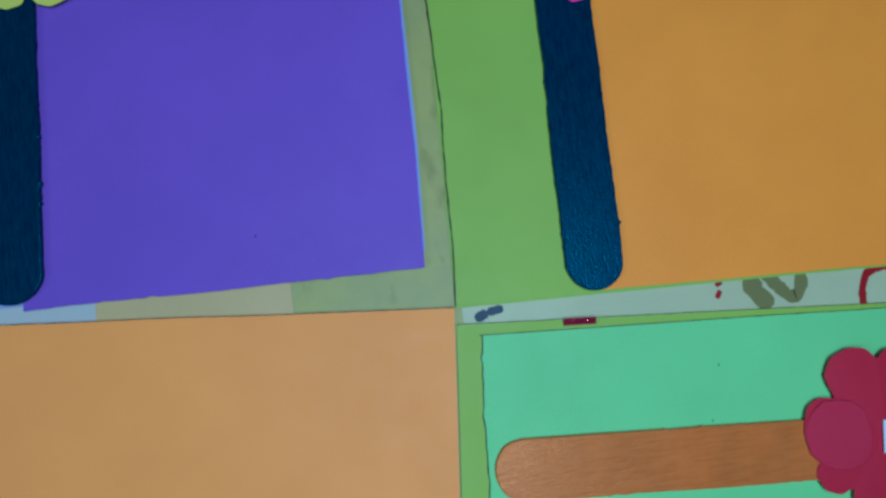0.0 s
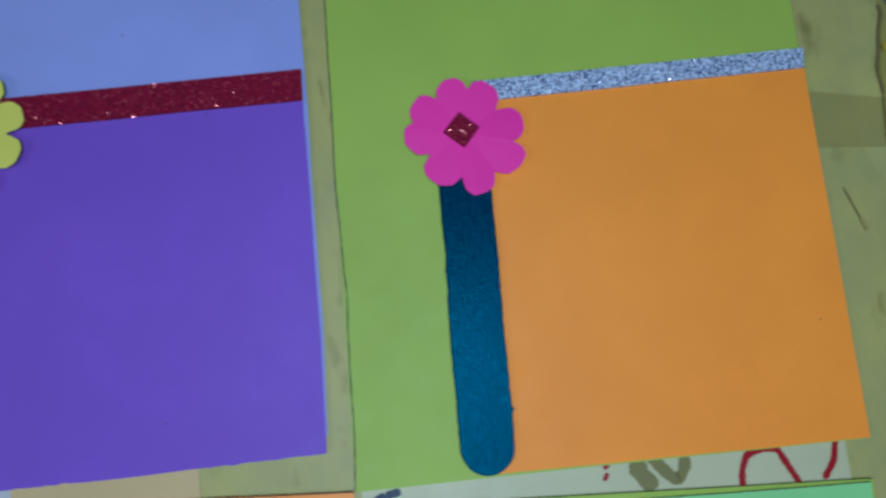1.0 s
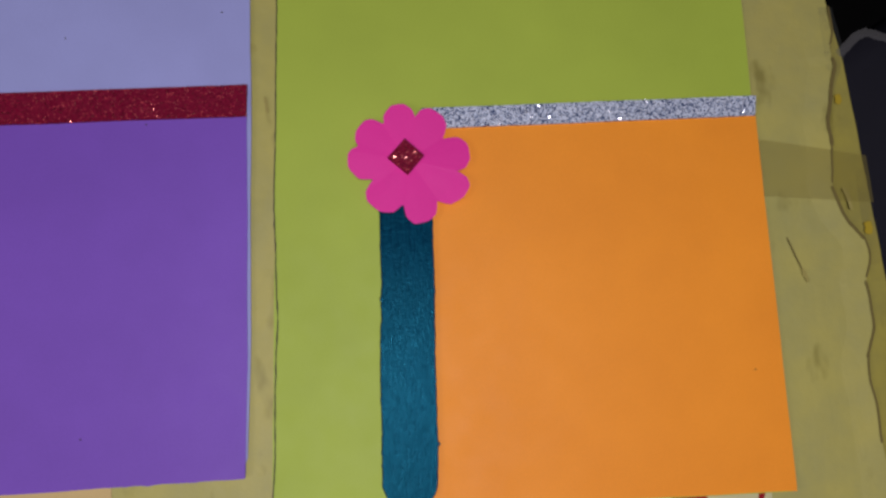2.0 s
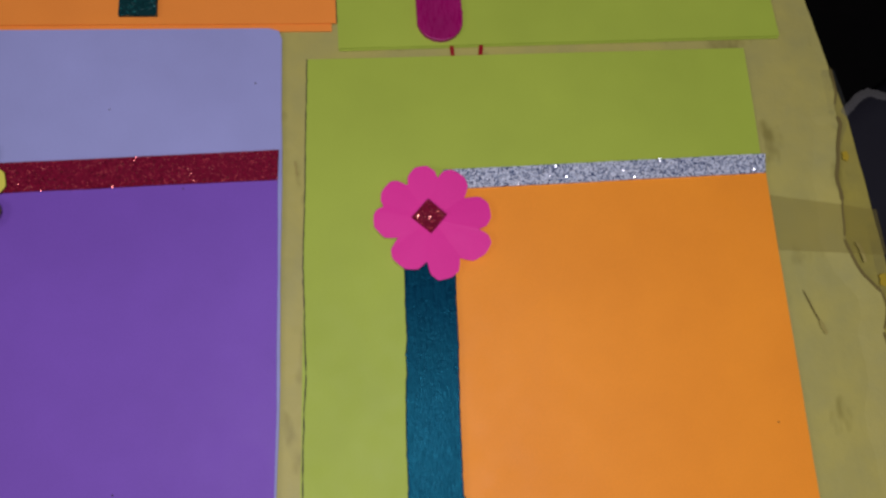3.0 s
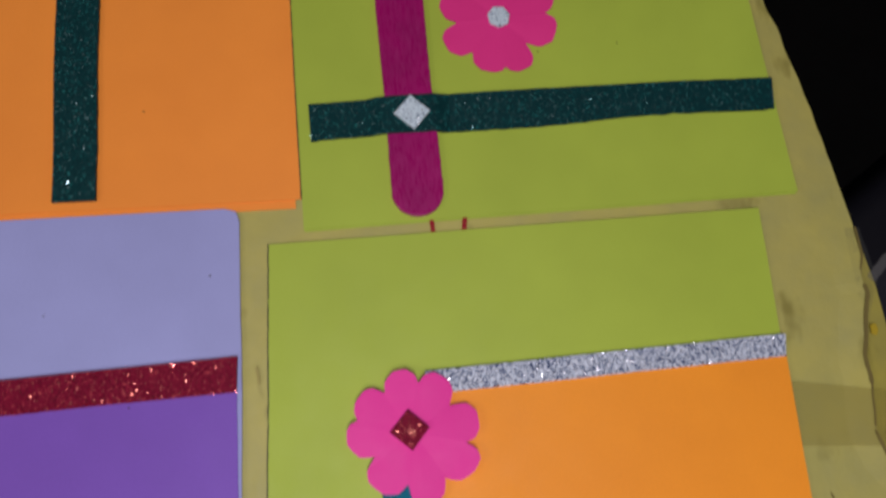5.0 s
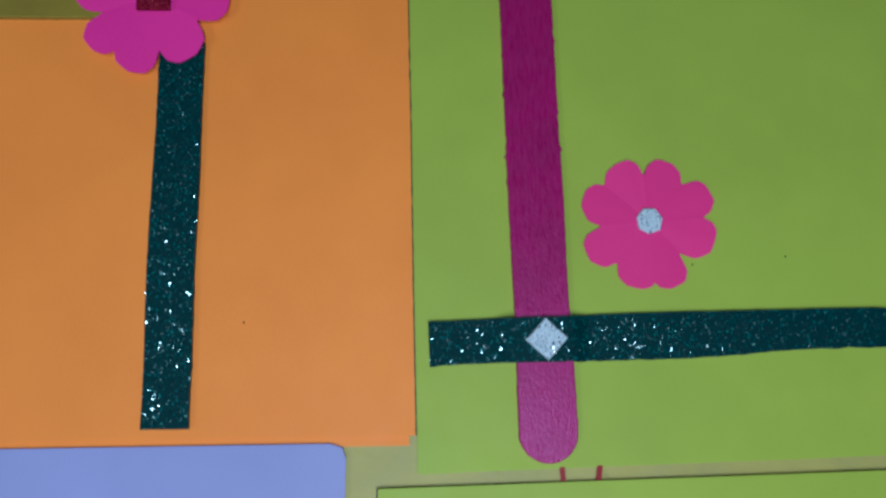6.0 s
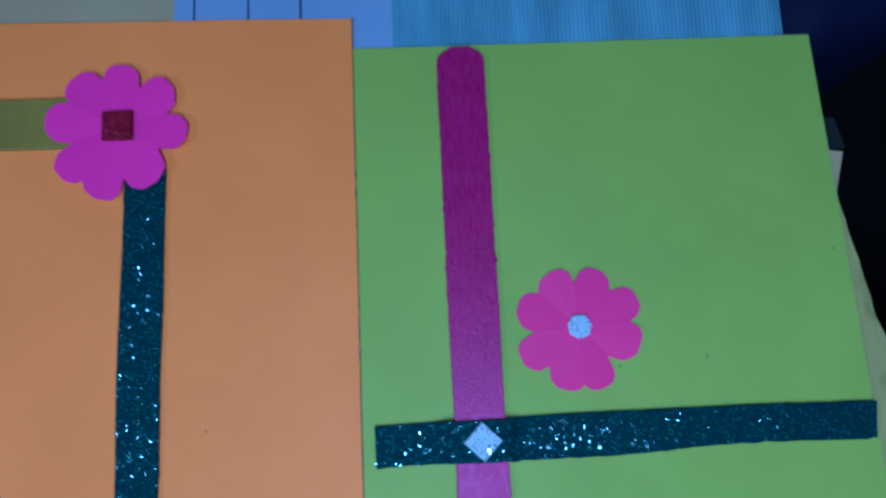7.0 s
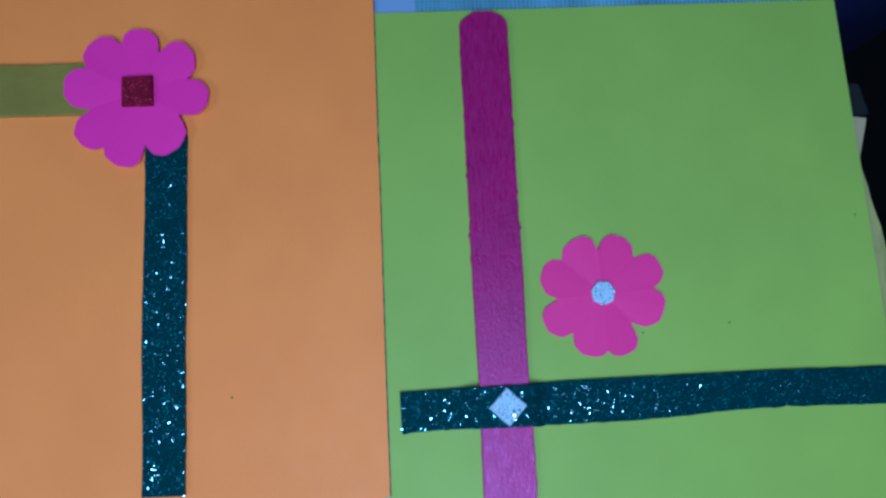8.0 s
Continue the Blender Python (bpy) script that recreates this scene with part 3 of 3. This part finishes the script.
# orange card with a green strip
at = (-62, 300)
card = thing("greeting_card", (*at, 0), "orange paper card with green glitter strip and pink flower", "greeting card", GROUP)
CARDS.append(card)
card_base(card, [(-140, 377.2), (9.8, 376.4), (10.3, 223.2), (-140, 225)], M_APRICOT, 31, at, fold=(3.6, 2.6))
part("craft_stick", craft_stick((-146, 344.9), (-64, 344.3), 15.4, 0.05, seed=3, at=at), M_OLIVE, card, "olive painted wooden craft stick")
part("glitter_strip", sheet([(-58.2, 330.4), (-46.1, 329.6), (-46.8, 226.4), (-58.9, 226.6)], 1.2, 1.1, 1.2, (0.1, 0.5, 0.1, 0.5), 0, None, 33, at=at, sway=lambda y: -0.6 * math.exp(-(((y - 264) / 24) ** 2))), M_GREEN_GL, card, "dark green glitter foam strip")
f = part("flower", paper_flower((-60.0, 342.7), [91, 44, -5, -63, -99, -141, -188, -231], [19.4, 20.3, 21.0, 21.0, 22.6, 22.4, 21.6, 20.9], z=1.9, seed=3, at=at, cuts=[(63, 13.0), (15, 14.6), (-31, 13.6), (-83, 15.7), (-121, 18.8), (-161, 14.2), (-207, 16.3), (-251, 15.4)]), M_PINK, card, "pink paper flower")
part("flower_centre", gem((-59.9, 342.8), 6.2, 46, 2.1, 1.5, at=at), M_MAROON_GL, f, "red glitter square")

edge_shade_line(card, (9.8, 376.4), (10.2, 223.2), 0.15, 33, 0.22, at, True, 0.55)

# lime card with a magenta stick
at = (86, 288)
card = thing("greeting_card", (*at, 0), "lime paper card with magenta stick, green strip and pink flower", "greeting card", GROUP)
CARDS.append(card)
card_base(card, [(9.9, 366.4), (154.3, 367.9), (163.2, 215.4), (10.4, 214.0)], M_LIME, 41, at)
part("craft_stick", craft_stick((44.5, 215.4), (42.9, 365.8), 15.3, 0.05, square_end=True, seed=4, at=at, narrow=0.45), M_MAGENTA, card, "magenta painted wooden craft stick")


def over_stick(x, y):
    return 1.65 * max(0.0, min(1.0, (12.5 - abs(x - 43.5)) / 4.5))


def strip_bend(x, v):
    """The hand-cut strip is narrower past its middle."""
    low = 1.3 * math.exp(-(((x - 118) / 26) ** 2)) - 0.3 * math.exp(-(((x - 78) / 18) ** 2))
    return v * 0.9 * math.sin(math.pi * (x - 14) / 147) + (1 - v) * low


part("glitter_strip", sheet([(13.8, 252.2), (161.4, 253.5), (160.2, 242.4), (14.0, 240.7)], 1.1, 1.0, 1.2, (0.4, 0.1, 0.8, 0.1), 0, over_stick, 43, at=at, bend=strip_bend), M_GREEN_GL, card, "dark green glitter foam strip")
part("glitter_chip", gem((44.6, 247.1), 5.4, 92, 2.8, 0.9, at=at), M_PALE_SILVER, card, "pale silver glitter diamond")
f = part("flower", paper_flower((74.6, 278.3), [110, 71, 25, -16, -69, -105, -153, -203], [18.4, 18.3, 19.7, 19.1, 19.2, 18.9, 19.7, 19.1], z=0.35, seed=4, at=at, cuts=[(93, 12.5), (46, 14.2), (4, 15.2), (-48, 11.5), (-88, 16.8), (-130, 14.4), (-175, 13.1), (-222, 15.4)]), M_ROSE, card, "pink paper flower")
part("flower_centre", gem((74.7, 278.5), 3.7, 10, 0.6, 0.9, 7, at=at), M_PALE_SILVER, f, "round silver glitter dot")

# lime card with a turquoise panel
at = (66, -30)
card = thing("greeting_card", (*at, 0), "lime paper card with turquoise panel, brown stick and red flower", "greeting card", GROUP)
CARDS.append(card)
card_base(card, [(-6.5, 49.9), (147, 37.4), (131, -112), (-22.6, -104)], M_LIME, 51, at)
part("panel", sheet([(-0.8, 46.3), (146, 36.6), (133, -108), (-13.0, -100)], 0.5, 0.3, 1.3, (0.2, 0.1, 0.1, 2.2), 0.08, None, 52, at=at), M_TURQ, card, "turquoise paper panel")
part("craft_stick", craft_stick((-1.7, 11.2), (100, 3.3), 15.7, 0.5, seed=5, at=at), M_BROWN, card, "brown painted wooden craft stick")
f = part("flower", paper_flower((104, 6), [112, 68, 22, -22, -66, -112, -154, -195], [24.6, 23, 23, 23, 23, 23, 23, 23.4], z=2.3, seed=5, at=at, cuts=[(87, 19.8), (45, 17), (0, 17), (-44, 17), (-90, 17), (-134, 17), (-170, 17.2), (-222, 16.4)]), M_RED, card, "dark red paper flower")
part("petal", gem((90.6, 7.6), 9.5, 12, 2.75, 0.3, 15, at), M_CRIMSON, f, "lighter crimson paper petal")
part("flower_centre", sheet([(103.1, 9.8), (111, 9.4), (110.6, 1.2), (101.6, 1.4)], 3.4, 0.3, 2, at=at), M_WHITE, f, "white paper tag with dark print")
for y in (8.2, 6.4, 4.6, 2.8):
    part("print_bar", stroke([(104.4, y), (107, y + 0.1), (109.6, y)], 0.7, 3.42, y, at), M_INK_BLUE, f)
part("glitter_chip", sheet([(22.0, 47.7), (30.8, 47.1), (30.7, 45.2), (22.1, 45.8)], 1.2, 0.9, 1.0, at=at), M_MAROON_GL, card, "small shiny red chip")

edge_shade_line(card, (-0.8, 46.3), (-13.0, -100), 2.2, 55, 0.6, at, True, 0.45)
edge_shade_line(card, (-0.8, 46.3), (146, 36.6), 0.2, 52, 0.6, at, False, 0.28)
edge_shade_line(card, (-6.5, 49.9), (147, 37.4), 0.15, 51, 0.14, at, False, 0.2)

# plain orange card
at = (-80, -25)
card = thing("greeting_card", (*at, 0), "plain orange paper card without ornaments on the table cover", "greeting card", GROUP)
CARDS.append(card)
card_base(card, [(-150, 67.7), (-6.4, 54.4), (-23.4, -105), (-167, -95)], M_PEACH, 61, at, (0.25, 0.1, 0.1, 0.1))

edge_shade_line(card, (-150, 67.7), (-6.4, 54.4), 0.25, 61, 0.14, at, False, 0.28)

# specks of dirt on the papers
for owner, x, y, z in ((0, 139.4, 86.0, 0.5), (1, -16.3, 202.4, 0.05), (1, -60.9, 194.8, 0.05), (1, -38.3, 168.0, 0.5), (1, -56.3, 80.0, 0.5), (2, -34.1, 252.9, 0.05), (3, 112.4, 268.3, 0.05), (3, 154.1, 299.3, 0.05), (3, 86.1, 266.4, 0.05), (4, 58.1, 15.6, 0.5), (4, 62.4, 29.9, 0.5)):
    card = CARDS[owner]
    part("speck", gem((x, y), 0.3, 20, z, 0.26, 5, (card.location.x / MM, card.location.y / MM)), M_SHADE_DIRT, card, "dark speck of dirt")

# ---- scribbles on the cover ----
for order, (points, width, material) in enumerate((
    ([(66.6, 52.2), (67.3, 50.9)], 2.0, M_INK_RED), ([(65.8, 49.0), (67.0, 48.2)], 2.3, M_INK_RED),
    ([(75.6, 54), (76.6, 48.5), (80.6, 43.2)], 4.8, M_INK_OLIVE),
    ([(90.4, 54), (90.6, 49), (88.6, 45.2), (86.2, 45.6), (83, 49.4), (79.8, 53)], 3.4, M_INK_OLIVE),
    ([(106.8, 38), (107.4, 44.6), (109.6, 49.2), (115, 50.4), (119.2, 49.6)], 2.0, M_INK_RED), ([(119.2, 50), (121.6, 45), (124.8, 38.6)], 2.0, M_INK_RED),
    ([(138, 50.5), (136.4, 44), (132.4, 39.2)], 2.0, M_INK_RED),
    ([(-1.2, 50.6), (2.2, 52.0)], 2.6, M_INK_BLUE), ([(2.2, 52.0), (6.6, 52.6)], 2.2, M_INK_BLUE),
    ([(155.6, 126), (158.3, 118.4), (160.0, 114.2)], 0.4, M_STAIN_SHADE), ([(159.4, 116), (160.9, 111.6)], 1.3, M_CREASE),
        ([(176.8, 141), (178.0, 139), (178.8, 134)], 1.3, M_CREASE), ([(-4.5, 176), (-3.9, 171)], 0.9, M_CREASE),
    ([(47.8, 215), (48.1, 209)], 1.3, M_INK_RED), ([(57.9, 215), (57.0, 209)], 1.5, M_INK_RED),
)):
    on_cover(part("scribble", stroke(points, width, GAP + 0.42 + 0.012 * order, points[0][0], CA), material, cover))

# torn edge's shade and brown outline painted as dark strokes, on the lifted rim
for y0, y1, width in ((203, 184, 0.7), (185, 154, 1.3), (155, 140, 0.6), (142, 122, 1.0), (124, 110, 0.6), (111, 86, 0.8), (88, 60, 0.7)):
    rim = [(torn_edge(y) - 0.2, y) for y in range(y0, y1, -3)]
    lift = GAP + curl(rim[len(rim) // 2][0], (y0 + y1) / 2) + 0.25
    on_cover(part("torn_rim_shade", stroke(rim, width, lift, y0, CA), M_STAIN_SHADE, cover))
for x, y, r in ((179.4, 171, 1.6), (184, 128, 2.0)):
    on_cover(part("stain", stroke([(x, y + r), (x + 0.5, y), (x - 0.2, y - r)], r * 1.3, GAP - 0.12, x, CA), M_BLOT, cover, "yellow glue stain"))

# ---- sheets beyond the cards ----
tagged(part("cream_paper", sheet([(-420, 560), (-45, 560), (-45, 355), (-420, 355)], -1.0, 0.15, 14, seed=71), M_CREAM), "cream paper sheet under the orange card", "paper sheet")
ruled = tagged(part("ruled_paper", sheet([(-45.2, 560), (22, 560), (22.4, 345), (-45, 345)], -0.72, 0.1, 8, seed=72), M_BLUEPAPER), "pale blue paper sheet with dark ruled lines", "paper sheet")
for x in (-38.8, -22.2, -6.0):
    part("ruled_line", stroke([(x - 0.2, 350), (x, 450), (x + 0.3, 555)], 0.6, -0.66, x), M_INK_BLUE, ruled)
tagged(part("plastic_sheet", sheet([(19, 560), (144, 560), (148, 345), (19, 345)], -0.95, 0.15, 3, (0.1, 2.5, 0.1, 0.1), 0.2, lambda x, y: 0.15 * math.sin(x * 0.4 + y * 0.05) - 0.02 * max(0.0, x - 138) ** 2, 73), M_PLASTIC), "ribbed pale plastic sheet beyond the cards", "plastic sheet")


# ---- the dark seat and cushion below the table's edge ----
def slab(outline, z0, z1, soft, at):
    """A padded slab over a plan outline (metres), with rounded rim."""
    bm = bmesh.new()
    mid = Vector((sum(p[0] for p in outline) / len(outline), sum(p[1] for p in outline) / len(outline)))
    fine = []
    for (x0, y0), (x1, y1) in zip(outline, outline[1:] + outline[:1]):
        for k in range(8):
            fine.append(Vector((x0 + (x1 - x0) * k / 8, y0 + (y1 - y0) * k / 8)))
    for _ in range(3):
        fine = [(a + b * 2 + c) / 4 for a, b, c in zip(fine[-1:] + fine[:-1], fine, fine[1:] + fine[:1])]
    rings = []
    for inset, z in ((soft, z0), (0, z0 + soft), (0, z1 - soft), (soft * 0.3, z1 - soft * 0.3), (soft, z1), (soft * 5, z1 + soft * 0.35)):
        rings.append([bm.verts.new((p.x - at[0] + (mid.x - p.x) / (mid - p).length * inset, p.y - at[1] + (mid.y - p.y) / (mid - p).length * inset, z - at[2])) for p in fine])
    n = len(fine)
    for lower, upper in zip(rings, rings[1:]):
        for k in range(n):
            m = (k + 1) % n
            bm.faces.new((lower[k], lower[m], upper[m], upper[k])).smooth = True
    bm.faces.new(rings[-1])
    bm.faces.new(rings[0][::-1])
    return bm


SEAT = -0.15
at3 = (0.40, 0.0, FLOOR)
chair = thing("stool", (400, 0, FLOOR * 1000), "dark padded stool beside the table in shadow", "stool")
part("seat", slab([(0.215, 0.20), (0.285, 0.238), (0.40, 0.31), (0.62, 0.25), (0.60, -0.30), (0.215, -0.30)], SEAT - 0.06, SEAT, 0.012, at3), M_SEAT, chair, "dark blue-grey seat")
for x, y in ((0.25, -0.26), (0.55, -0.26), (0.27, 0.17), (0.55, 0.2)):
    part("leg", block(x - 0.015, x + 0.015, y - 0.015, y + 0.015, FLOOR, SEAT - 0.06, at3), M_WOOD, chair)

armchair = thing("armchair", (330, 560, FLOOR * 1000), "dark navy upholstered armchair beyond the table corner", "armchair")
part("body", slab([(0.164, 0.66), (0.160, 0.43), (0.185, 0.385), (0.225, 0.395), (0.32, 0.44), (0.50, 0.55), (0.48, 0.76), (0.25, 0.78)], FLOOR + 0.09, -0.06, 0.02, (0.33, 0.56, FLOOR)), M_NAVY, armchair)
for x, y in ((0.21, 0.46), (0.42, 0.55), (0.22, 0.72), (0.44, 0.72)):
    part("leg", block(x - 0.02, x + 0.02, y - 0.02, y + 0.02, FLOOR, FLOOR + 0.092, (0.33, 0.56, FLOOR)), M_WOOD, armchair)
